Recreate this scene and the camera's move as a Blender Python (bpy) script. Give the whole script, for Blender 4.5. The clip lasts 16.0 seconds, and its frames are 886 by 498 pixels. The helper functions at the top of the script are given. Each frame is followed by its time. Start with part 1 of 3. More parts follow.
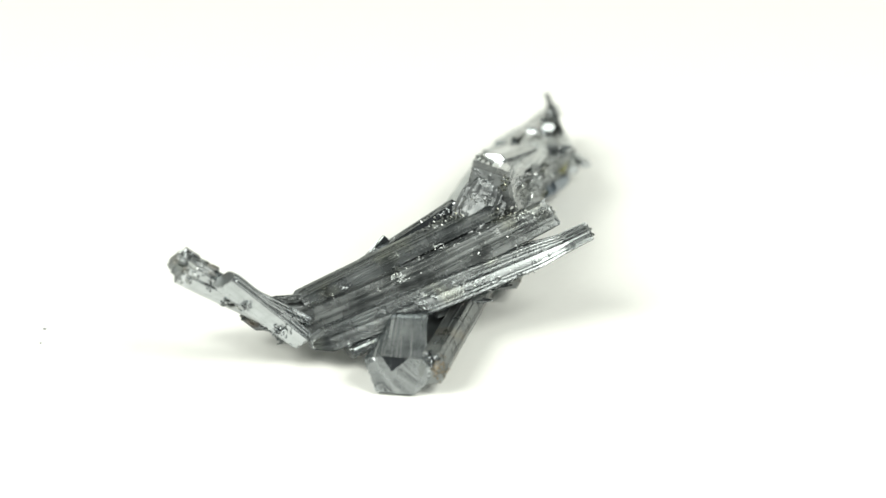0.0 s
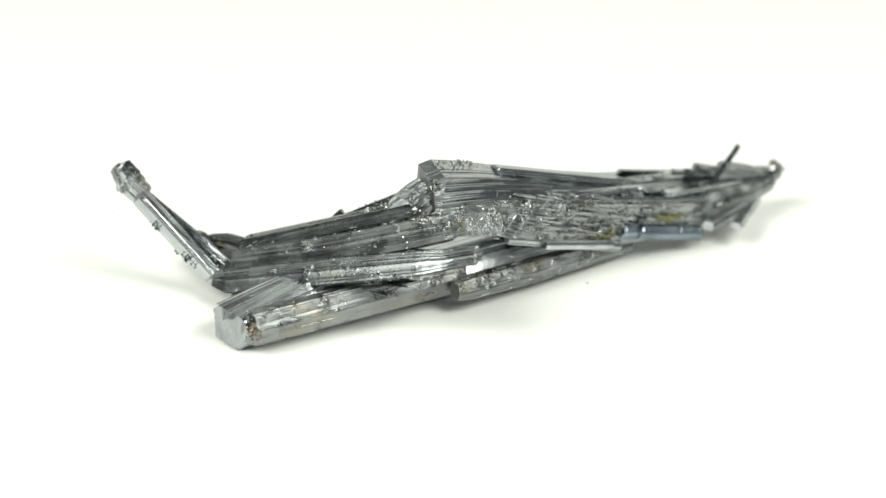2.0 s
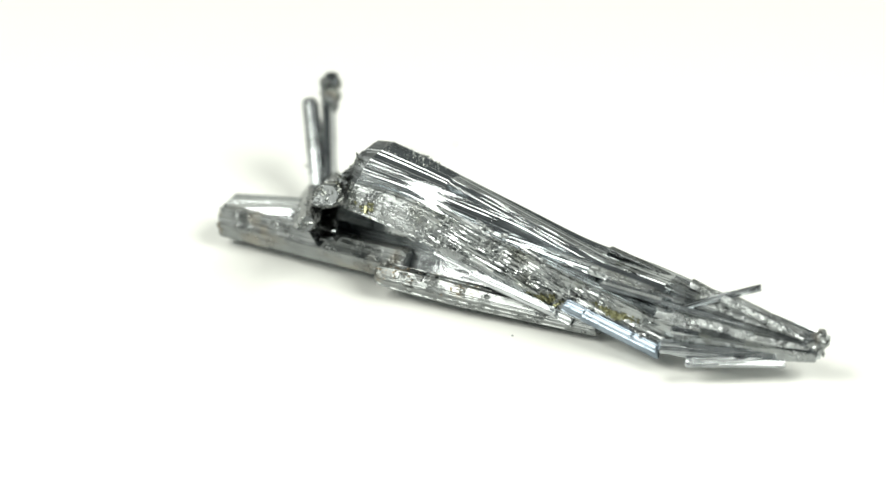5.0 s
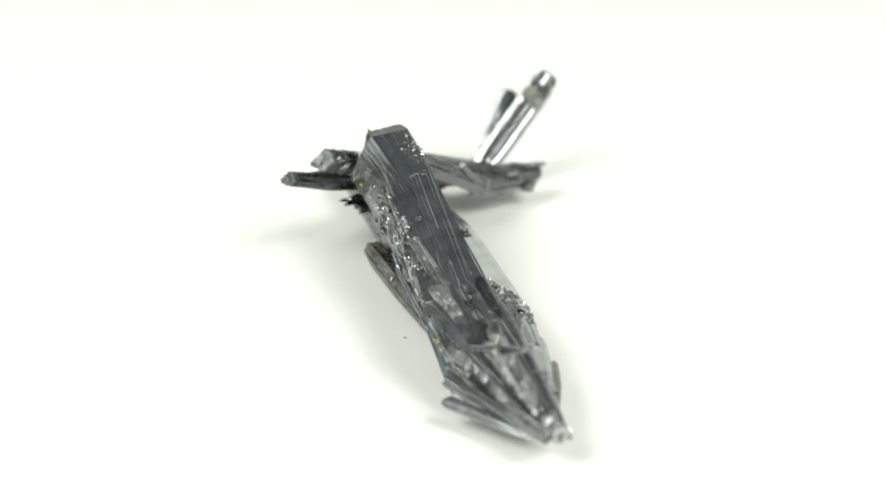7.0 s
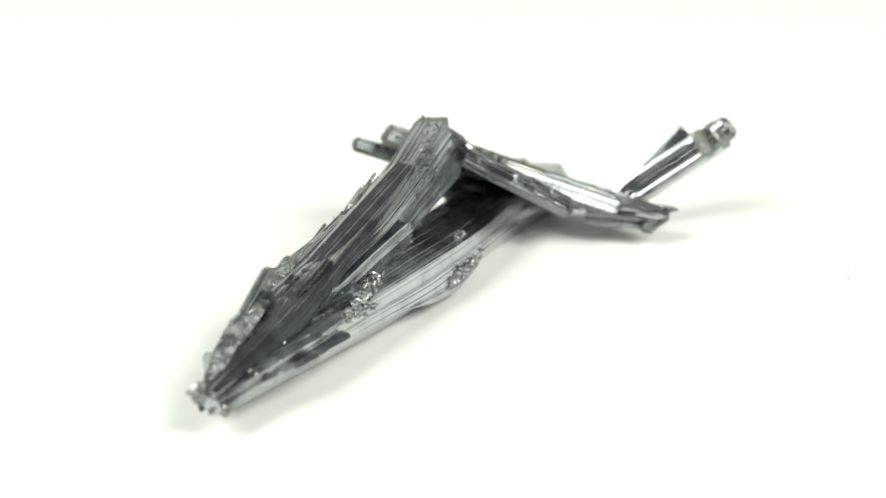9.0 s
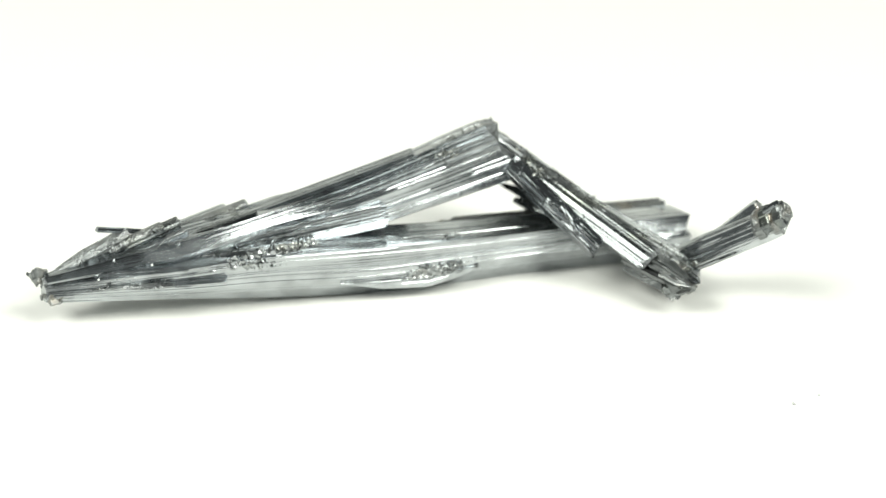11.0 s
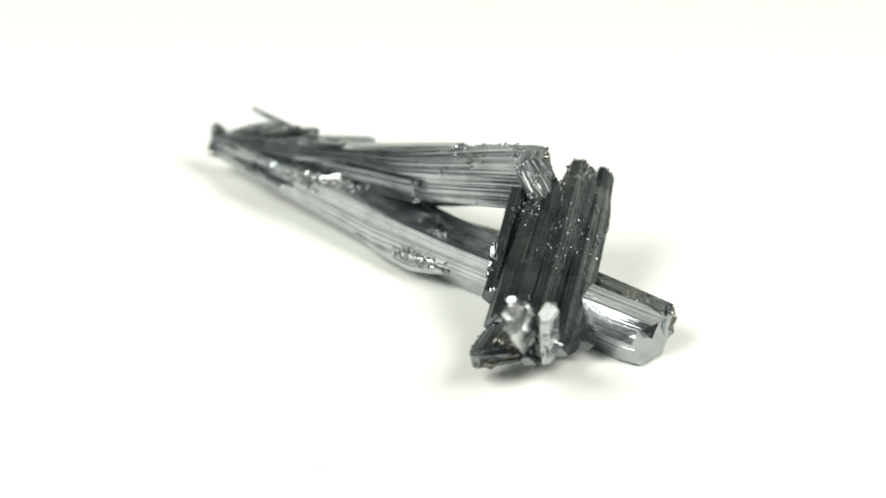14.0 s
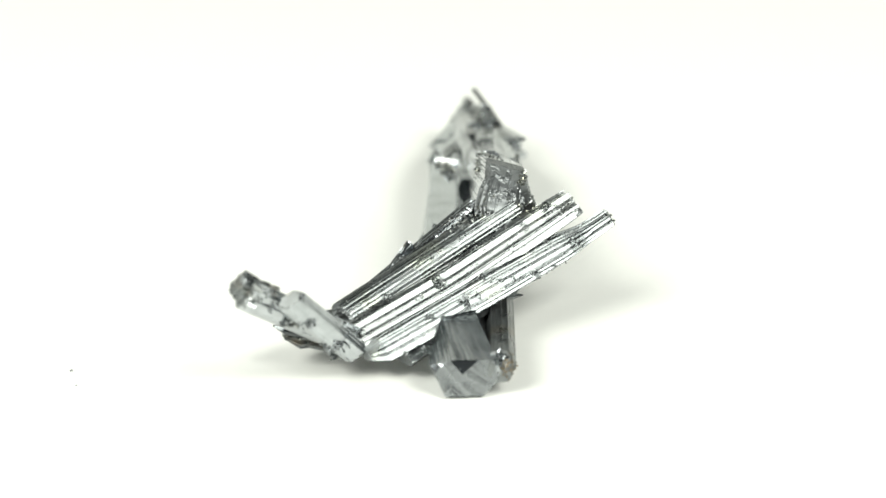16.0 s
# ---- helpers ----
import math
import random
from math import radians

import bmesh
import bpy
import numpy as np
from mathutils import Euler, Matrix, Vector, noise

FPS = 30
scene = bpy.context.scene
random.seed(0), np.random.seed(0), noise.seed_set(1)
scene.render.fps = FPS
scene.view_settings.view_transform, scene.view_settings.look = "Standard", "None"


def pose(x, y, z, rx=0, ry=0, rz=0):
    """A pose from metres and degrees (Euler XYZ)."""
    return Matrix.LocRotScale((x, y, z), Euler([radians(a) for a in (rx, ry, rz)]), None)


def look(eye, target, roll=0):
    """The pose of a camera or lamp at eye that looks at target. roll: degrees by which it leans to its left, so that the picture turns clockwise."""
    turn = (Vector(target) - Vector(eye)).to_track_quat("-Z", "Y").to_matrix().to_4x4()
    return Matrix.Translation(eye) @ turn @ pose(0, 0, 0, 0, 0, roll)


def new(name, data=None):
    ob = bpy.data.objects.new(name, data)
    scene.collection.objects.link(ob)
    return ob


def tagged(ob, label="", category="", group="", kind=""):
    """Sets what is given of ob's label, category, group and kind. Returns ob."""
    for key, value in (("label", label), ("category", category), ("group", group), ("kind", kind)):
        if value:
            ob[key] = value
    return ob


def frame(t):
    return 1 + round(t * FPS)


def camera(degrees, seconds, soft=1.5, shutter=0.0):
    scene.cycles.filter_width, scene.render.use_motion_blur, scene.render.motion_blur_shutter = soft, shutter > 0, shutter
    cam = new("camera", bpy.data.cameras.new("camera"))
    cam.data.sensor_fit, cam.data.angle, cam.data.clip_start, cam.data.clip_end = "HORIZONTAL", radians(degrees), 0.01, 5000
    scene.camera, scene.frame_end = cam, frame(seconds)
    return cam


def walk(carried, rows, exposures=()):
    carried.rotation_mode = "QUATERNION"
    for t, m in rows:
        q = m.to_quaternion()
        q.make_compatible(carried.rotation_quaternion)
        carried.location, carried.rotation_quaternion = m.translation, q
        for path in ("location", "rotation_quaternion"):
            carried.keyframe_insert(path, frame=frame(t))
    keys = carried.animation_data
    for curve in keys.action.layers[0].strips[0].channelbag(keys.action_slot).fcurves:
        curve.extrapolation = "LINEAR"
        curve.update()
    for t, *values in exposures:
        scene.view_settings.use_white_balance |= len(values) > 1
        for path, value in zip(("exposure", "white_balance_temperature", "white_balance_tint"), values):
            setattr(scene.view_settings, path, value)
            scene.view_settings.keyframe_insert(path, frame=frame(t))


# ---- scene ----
from mathutils.bvhtree import BVHTree

cam = camera(23.53, 16.0, soft=1.6)
cam.data.dof.use_dof, cam.data.dof.focus_distance, cam.data.dof.aperture_fstop = True, 0.205, 23.0
EYE = Vector((0.0, -0.2, 0.08784))
AIM = EYE + Vector((-0.00362 * 0.9218, 0.9218, -0.3877))
walk(cam, [(0.0, look(EYE, AIM, 0.535)), (16.0, look(EYE, AIM, 0.535))])

# ---- light: a white table with a white sweep behind it in a dim room, two lamp panels above ----
U = 0.002                      # one plan unit in metres
TURN = -21.629                 # turntable, degrees a second
world = bpy.data.worlds.new("room")
scene.world = world
world.use_nodes = True
world.node_tree.nodes["Background"].inputs[0].default_value = (0.93, 1.0, 0.965, 1)
world.node_tree.nodes["Background"].inputs[1].default_value = 0.185
scene.view_settings.exposure = 0.0


def panel(x, y, z, sx, sy, watts, target=(0, 0, 0.01)):
    lamp = bpy.data.lights.new("lamp_panel", "AREA")
    lamp.shape, lamp.size, lamp.size_y, lamp.energy = "RECTANGLE", sx, sy, watts
    lamp.color = (0.985, 1.0, 0.915)
    ob = new("lamp_panel", lamp)
    ob.matrix_world = look((x, y, z), target)
    return ob


panel(-0.325, -0.285, 0.417, 0.29, 0.27, 3.5)
panel(0.325, -0.285, 0.417, 0.29, 0.27, 3.5)


# ---- materials ----
def nodes_of(name):
    mat = bpy.data.materials.new(name)
    mat.use_nodes = True
    nt = mat.node_tree
    return mat, nt, nt.nodes["Principled BSDF"]


def add(nt, kind, **values):
    n = nt.nodes.new(kind)
    for k, v in values.items():
        n.inputs[k].default_value = v
    return n


def ramp(nt, src, stops):
    n = nt.nodes.new("ShaderNodeValToRGB")
    while len(n.color_ramp.elements) < len(stops):
        n.color_ramp.elements.new(0.5)
    for e, (p, c) in zip(n.color_ramp.elements, stops):
        e.position, e.color = p, (c if len(c) == 4 else (*c, 1))
    nt.links.new(src, n.inputs[0])
    return n


def crystal_material(name, tone, lo, hi, stain=None, amount=0.0, bump=0.35, pit=0.12, grain=0.5, grain_from=0.6, groove_shade=0.55):
    """Metallic grey sulphide: streaks along the crystal, dull patches, pits."""
    mat, nt, p = nodes_of(name)
    uv = nt.nodes.new("ShaderNodeTexCoord")
    m = nt.nodes.new("ShaderNodeMapping")
    m.inputs["Scale"].default_value = (2.2, 420, 1)
    nt.links.new(uv.outputs["UV"], m.inputs[0])
    streak = add(nt, "ShaderNodeTexNoise", Scale=6.0, Detail=5.0, Roughness=0.65)
    nt.links.new(m.outputs[0], streak.inputs["Vector"])
    patch = add(nt, "ShaderNodeTexNoise", Scale=380.0, Detail=4.0, Roughness=0.6)
    nt.links.new(uv.outputs["Object"], patch.inputs["Vector"])
    pits = add(nt, "ShaderNodeTexNoise", Scale=2600.0, Detail=3.0)
    nt.links.new(uv.outputs["Object"], pits.inputs["Vector"])
    col = ramp(nt, patch.outputs["Fac"], [(0.3, [c * 0.72 for c in tone]), (0.52, tone), (0.75, [min(1, c * 1.18) for c in tone])])
    # shade of the grooves, painted as darker streaks along the crystal
    mt = nt.nodes.new("ShaderNodeMapping")
    mt.inputs["Scale"].default_value = (9, 6500, 1)
    mt.inputs["Location"].default_value = (0.7, 5.3, 0)
    nt.links.new(uv.outputs["UV"], mt.inputs[0])
    band = add(nt, "ShaderNodeTexNoise", Scale=1.0, Detail=2.0, Roughness=0.6)
    nt.links.new(mt.outputs[0], band.inputs["Vector"])
    shade = ramp(nt, band.outputs["Fac"], [(0.38, (1 - groove_shade,) * 3), (0.46, (1, 1, 1)), (0.6, (1.0, 1.0, 1.0))])
    both = nt.nodes.new("ShaderNodeMix")
    both.data_type, both.blend_type = "RGBA", "MULTIPLY"
    both.inputs["Factor"].default_value = 1.0
    nt.links.new(col.outputs[0], both.inputs["A"])
    nt.links.new(shade.outputs[0], both.inputs["B"])
    out = both.outputs["Result"]
    if stain:
        spot = add(nt, "ShaderNodeTexNoise", Scale=260.0, Detail=3.0)
        mp = nt.nodes.new("ShaderNodeMapping")
        mp.inputs["Location"].default_value = (3.1, 1.7, 0.4)
        nt.links.new(uv.outputs["Object"], mp.inputs[0])
        nt.links.new(mp.outputs[0], spot.inputs["Vector"])
        r = ramp(nt, spot.outputs["Fac"], [(0.55, (0, 0, 0)), (0.68, (amount,) * 3)])
        mix = nt.nodes.new("ShaderNodeMix")
        mix.data_type = "RGBA"
        nt.links.new(r.outputs[0], mix.inputs["Factor"])
        nt.links.new(out, mix.inputs["A"])
        mix.inputs["B"].default_value = (*stain, 1)
        out = mix.outputs["Result"]
    nt.links.new(out, p.inputs["Base Color"])
    p.inputs["Metallic"].default_value = 1.0
    rr = ramp(nt, patch.outputs["Fac"], [(0.35, (lo,) * 3), (0.7, (hi,) * 3)])
    nt.links.new(rr.outputs[0], p.inputs["Roughness"])
    m2 = nt.nodes.new("ShaderNodeMapping")
    m2.inputs["Scale"].default_value = (9, 5200, 1)
    nt.links.new(uv.outputs["UV"], m2.inputs[0])
    fine = add(nt, "ShaderNodeTexNoise", Scale=1.0, Detail=2.0)
    nt.links.new(m2.outputs[0], fine.inputs["Vector"])
    lines = ramp(nt, streak.outputs["Fac"], [(0.38, (0, 0, 0)), (0.5, (0.8, 0.8, 0.8)), (0.62, (1, 1, 1))])
    b1 = add(nt, "ShaderNodeBump", Strength=bump, Distance=0.00012)
    nt.links.new(lines.outputs[0], b1.inputs["Height"])
    b3 = add(nt, "ShaderNodeBump", Strength=bump * 0.6, Distance=0.00004)
    nt.links.new(fine.outputs["Fac"], b3.inputs["Height"])
    nt.links.new(b1.outputs[0], b3.inputs["Normal"])
    # granular, pitted patches
    cell = add(nt, "ShaderNodeTexVoronoi", Scale=4300.0)
    nt.links.new(uv.outputs["Object"], cell.inputs["Vector"])
    where = add(nt, "ShaderNodeTexNoise", Scale=620.0, Detail=3.0)
    nt.links.new(uv.outputs["Object"], where.inputs["Vector"])
    mask = ramp(nt, where.outputs["Fac"], [(grain_from, (0, 0, 0)), (grain_from + 0.12, (1, 1, 1))])
    mul = nt.nodes.new("ShaderNodeMath")
    mul.operation = "MULTIPLY"
    nt.links.new(cell.outputs["Distance"], mul.inputs[0])
    nt.links.new(mask.outputs[0], mul.inputs[1])
    b4 = add(nt, "ShaderNodeBump", Strength=grain, Distance=0.00025)
    nt.links.new(mul.outputs[0], b4.inputs["Height"])
    nt.links.new(b3.outputs[0], b4.inputs["Normal"])
    b2 = add(nt, "ShaderNodeBump", Strength=pit, Distance=0.00008)
    nt.links.new(pits.outputs["Fac"], b2.inputs["Height"])
    nt.links.new(b4.outputs[0], b2.inputs["Normal"])
    nt.links.new(b2.outputs[0], p.inputs["Normal"])
    return mat


STEEL = crystal_material("steel_grey_crystal", (0.505, 0.532, 0.548), 0.14, 0.26, bump=0.06, grain=0.4, grain_from=0.68, groove_shade=0.12)
BRIGHT = crystal_material("bright_crystal", (0.51, 0.535, 0.55), 0.07, 0.17, bump=0.06, grain=0.4, grain_from=0.66, groove_shade=0.12)
# same mineral, base colour lowered to paint in its dark reflections
SHADED = crystal_material("shaded_crystal", (0.18, 0.194, 0.197), 0.19, 0.34, (0.34, 0.36, 0.31), 0.5, bump=0.08, grain=0.6, grain_from=0.62, groove_shade=0.2)
# glossy copy of the mineral with mirrored darkness in its base colour
DARK = crystal_material("dark_crystal", (0.22, 0.235, 0.245), 0.06, 0.18, bump=0.06, groove_shade=0.3)
DULL = crystal_material("dull_crystal", (0.27, 0.285, 0.285), 0.26, 0.5, (0.33, 0.27, 0.19), 0.5, bump=0.4, pit=0.3, grain=0.7, grain_from=0.5, groove_shade=0.2)
BLUE = crystal_material("bluish_crystal", (0.27, 0.32, 0.375), 0.28, 0.45, bump=0.1)
CRUST = crystal_material("granular_crust", (0.42, 0.44, 0.44), 0.15, 0.4, (0.36, 0.35, 0.28), 0.35)
MURKY = crystal_material("murky_crust", (0.28, 0.295, 0.285), 0.18, 0.45, (0.30, 0.30, 0.22), 0.5)
WORN = crystal_material("weathered_crystal", (0.35, 0.368, 0.372), 0.24, 0.44, (0.30, 0.31, 0.26), 0.4, bump=0.3, pit=0.3, grain=0.8, grain_from=0.46, groove_shade=0.2)
# another darkened copy, for the dim room mirrored in the rods
SHADED_SATIN = crystal_material("shaded_satin_crystal", (0.19, 0.203, 0.203), 0.2, 0.36, (0.36, 0.38, 0.32), 0.5, bump=0.08, grain=0.6, grain_from=0.62, groove_shade=0.2)
STAINED = crystal_material("stained_crystal", (0.29, 0.305, 0.305), 0.24, 0.46, (0.35, 0.30, 0.22), 0.4, bump=0.25, pit=0.25, grain=0.7, grain_from=0.52, groove_shade=0.3)
STRIPED = crystal_material("striped_crystal", (0.43, 0.455, 0.47), 0.09, 0.2, bump=0.07, grain=0.4, grain_from=0.68, groove_shade=0.25)
BROKEN = crystal_material("broken_face_crystal", (0.25, 0.265, 0.27), 0.3, 0.52, bump=0.2, pit=0.35, grain=0.7, grain_from=0.5, groove_shade=0.1)
FACET = crystal_material("smooth_facet_crystal", (0.42, 0.443, 0.455), 0.18, 0.34, bump=0.0, pit=0.12, grain=0.2, grain_from=0.66, groove_shade=0.0)
OLIVE = crystal_material("olive_crust", (0.27, 0.27, 0.16), 0.35, 0.6)
BROWN = crystal_material("brown_crust", (0.34, 0.28, 0.2), 0.3, 0.6)


def white_material(name, value, rough):
    mat, nt, p = nodes_of(name)
    uv = nt.nodes.new("ShaderNodeTexCoord")
    n = add(nt, "ShaderNodeTexNoise", Scale=900.0, Detail=4.0)
    nt.links.new(uv.outputs["Object"], n.inputs["Vector"])
    c = ramp(nt, n.outputs["Fac"], [(0.3, [v * 0.985 for v in value]), (0.7, value)])
    nt.links.new(c.outputs[0], p.inputs["Base Color"])
    p.inputs["Roughness"].default_value = rough
    b = add(nt, "ShaderNodeBump", Strength=0.04, Distance=0.00005)
    nt.links.new(n.outputs["Fac"], b.inputs["Height"])
    nt.links.new(b.outputs[0], p.inputs["Normal"])
    return mat


PAPER = white_material("white_plate", (0.855, 0.862, 0.838), 0.55)
CARD = white_material("white_card", (0.79, 0.797, 0.765), 0.6)


# ---- structure ----
def mesh_object(name, bm, mat, parent=None, label=""):
    me = bpy.data.meshes.new(name)
    bm.normal_update()
    bm.to_mesh(me)
    bm.free()
    me.materials.append(mat)
    ob = new(name, me)
    if parent:
        ob.parent = parent
    if label:
        ob["label"] = label
    return ob


part = mesh_object


DISC = 0.004


def sweep():
    """White card: flat under the plate, curving up behind it."""
    bm = bmesh.new()
    line = [(-0.55, 0.0), (0.26, 0.0)] + [(0.26 + 0.14 * math.sin(a * math.pi / 20), 0.14 - 0.14 * math.cos(a * math.pi / 20)) for a in range(1, 11)] + [(0.40, 0.30)]
    rows = []
    for off in (0.0, -0.004):
        rows.append([[bm.verts.new((x, y + (0 if z < 0.01 else -off), z - DISC + (off if z < 0.01 else 0))) for x in (-0.6, 0.6)] for y, z in line])
    for k, r in enumerate(rows):
        for p, q in zip(r, r[1:]):
            f = (p[0], p[1], q[1], q[0])
            bm.faces.new(f if k == 0 else f[::-1])
    for i in (0, -1):
        bm.faces.new((rows[0][i][0], rows[0][i][1], rows[1][i][1], rows[1][i][0]))
    for x in (0, 1):
        for i in range(len(line) - 1):
            bm.faces.new((rows[0][i][x], rows[0][i + 1][x], rows[1][i + 1][x], rows[1][i][x]))
    bmesh.ops.recalc_face_normals(bm, faces=bm.faces)
    return tagged(mesh_object("backdrop", bm, CARD), "seamless white card sweep under and behind the turntable", "backdrop", kind="structure")


sweep()


def turntable():
    bm = bmesh.new()
    r, n = 0.136, 160
    rings = []
    for rad, z in ((r - 0.0004, -DISC), (r, -DISC + 0.0006), (r, -0.0006), (r - 0.0006, 0.0)):
        rings.append([bm.verts.new((0.002 + rad * math.cos(2 * math.pi * i / n), 0.003 + rad * math.sin(2 * math.pi * i / n), z)) for i in range(n)])
    for a, b in zip(rings, rings[1:]):
        for i in range(n):
            bm.faces.new((a[i], a[(i + 1) % n], b[(i + 1) % n], b[i]))
    bm.faces.new(rings[-1])
    bm.faces.new(rings[0][::-1])
    ob = mesh_object("turntable", bm, PAPER)
    return tagged(ob, "plain matt white round turntable plate slowly turning", "turntable")


# ---- crystals ----
def lerp_secs(secs, n, smooth):
    """n sections between the given ones, smooth along the crystal."""
    k = len(secs)
    out = []
    for i in range(n):
        s = i / (n - 1) * (k - 1)
        j = min(int(s), k - 2)
        f = s - j
        a, b = secs[j], secs[j + 1]
        z, y = secs[max(j - 1, 0)], secs[min(j + 2, k - 1)]
        sec = []
        for p, q, pm, qn in zip(a, b, z, y):
            if smooth and k > 2:
                m0, m1 = (q - pm) * 0.5, (qn - p) * 0.5
                sec.append((2 * f ** 3 - 3 * f ** 2 + 1) * p + (f ** 3 - 2 * f ** 2 + f) * m0 + (3 * f ** 2 - 2 * f ** 3) * q + (f ** 3 - f ** 2) * m1)
            else:
                sec.append(p.lerp(q, f))
        out.append(sec)
    return out


def loft(name, secs, mat, parent, seed, sub=6, amp=0.06, steps=30, jag=0.25, steps_lost=0.35, wave=0.03, label="", drop=1.0, bulge=0.08, smooth=False, second=None, worn=(), caps=None, groove=0.02, tilt=0.05, calm=()):
    """A striated crystal lofted through sections of corner points. Grooves and ribs run along it; its ends are broken."""
    rnd = random.Random(seed)
    secs = [[Vector(p) for p in s] for s in secs]
    ks = len(secs[0])
    rows = lerp_secs(secs, steps, smooth)
    cols = []
    wide = rows[steps // 2]
    for c in range(ks):
        # narrow ribs side by side, each a straight flat strip with its own height and tilt
        hard = 2.4 if c in worn else 0.45 if c in calm else 1.0
        across = max((wide[(c + 1) % ks] - wide[c]).length, 0.05)
        parts = [rnd.uniform(0.25, 1.5) ** 1.4 for _ in range(sub)]
        total, f = sum(parts), 0.0
        cols.append((c, 0.0, 0.0, (), rnd.uniform(0, 50), rnd.random()))
        for w in parts:
            w /= total
            gap = min(0.22 * w, 0.02 / across)
            level = rnd.gauss(0, 1) * amp * hard
            if w < 0.7 / sub and rnd.random() < 0.6:
                level -= groove * min(hard, 1.0)
            lean = rnd.gauss(0, tilt) * hard * (w - 2 * gap) * across
            lost, ph, en = (), rnd.uniform(0, 50), rnd.random()
            if rnd.random() < steps_lost:
                s0 = rnd.random()
                lost = ((s0, s0 + rnd.uniform(0.08, 0.5), rnd.uniform(0.5, 1.3) * drop * hard),)
            for g, h in ((f + gap, level - lean / 2), (f + w - gap, level + lean / 2)):
                cols.append((c, g, h, lost, ph, en))
            f += w
    bm = bmesh.new()
    layer = bm.loops.layers.uv.new("UVMap")
    grid, vs = [], []
    for r, sec in enumerate(rows):
        s = r / (steps - 1)
        mid = sum(sec, Vector()) / ks
        line, per, last = [], [], None
        acc = 0.0
        for c, f, level, lost, ph, en in cols:
            p = sec[c].lerp(sec[(c + 1) % ks], f)
            away = p - mid
            size = max(away.length, 1e-4)
            off = level
            for a, b, d in lost:
                if a < s < b:
                    off -= amp * d * 1.6
            off += wave * noise.noise(Vector((s * 5 + ph, ph, seed)))
            off = max(-0.5 * size, min(0.4 * size, off))
            q = p + away / size * off
            if r == 0 or r == steps - 1:
                ax = (sum(rows[1 if r == 0 else -2], Vector()) / ks - mid).normalized()
                q = q + ax * jag * (en - 0.25)
            if last is not None:
                acc += (q - last).length
            last = q
            per.append(acc * U)
            line.append(bm.verts.new(q * U))
        grid.append(line)
        vs.append(per)
    n = len(cols)
    length = (sum(rows[-1], Vector()) / ks - sum(rows[0], Vector()) / ks).length * U
    for r in range(steps - 1):
        for i in range(n):
            j = (i + 1) % n
            f = bm.faces.new((grid[r][i], grid[r][j], grid[r + 1][j], grid[r + 1][i]))
            if cols[i][0] in worn:
                f.material_index = 1
            vj = vs[0][j] if j else vs[0][-1] + 0.0004
            for lp, uvv in zip(f.loops, ((r, vs[0][i]), (r, vj), (r + 1, vj), (r + 1, vs[0][i]))):
                lp[layer].uv = (uvv[0] / (steps - 1) * length, uvv[1])
    for row, sgn in ((0, 1), (steps - 1, -1)):
        sec = rows[row]
        mid = sum(sec, Vector()) / ks
        ax = (mid - sum(rows[1 if row == 0 else -2], Vector()) / ks).normalized()
        tilt = Vector([rnd.uniform(-1, 1) for _ in range(3)]) * 0.25
        ring = []
        for i, v in enumerate(grid[row]):
            away = v.co / U - mid
            away -= ax * away.dot(ax)
            k = 0.88 + 0.05 * noise.noise(Vector((i * 0.2, seed, row)))
            ring.append(bm.verts.new((mid + away * k + ax * (bulge + away.dot(tilt))) * U))
        for i in range(n):
            j = (i + 1) % n
            a = (grid[row][j], grid[row][i], ring[i], ring[j])
            rim = bm.faces.new(a if sgn > 0 else a[::-1])
            rim.material_index = 2 if caps and second else 1 if caps else 0
        end = bm.faces.new(ring[::-1] if sgn > 0 else ring)
        end.material_index = 2 if caps and second else 1 if caps else 0
    ob = part(name, bm, mat, parent, label)
    if second:
        ob.data.materials.append(second)
    if caps:
        ob.data.materials.append(caps)
    return ob


CUT = ((-1, -0.15), (-0.55, -1), (0.8, -1), (1, -0.75), (0.02, 0.94), (-0.6, 0.9))


def rod_secs(p0, p1, w, h, up, profile=((0, 1, 0, 0), (1, 1, 0, 0)), shape=((-1, -0.15), (-0.55, -1), (0.6, -0.9), (1, 0.1), (0.5, 1), (-0.6, 0.9))):
    """Sections of a rod: profile rows are (place along it, size, sideways bend, upward bend)."""
    p0, p1 = Vector(p0), Vector(p1)
    ax = (p1 - p0).normalized()
    side = ax.cross(Vector(up)).normalized()
    top = side.cross(ax)
    return [[p0.lerp(p1, s) + side * (b + x * w * k / 2) + top * (c + y * h * k / 2) for x, y in shape] for s, k, b, c in profile]


def surface(obs):
    """Search tree over the faces of some parts."""
    verts, polys = [], []
    for ob in obs:
        k = len(verts)
        verts += [v.co.copy() for v in ob.data.vertices]
        polys += [[k + i for i in p.vertices] for p in ob.data.polygons]
    return BVHTree.FromPolygons(verts, polys)


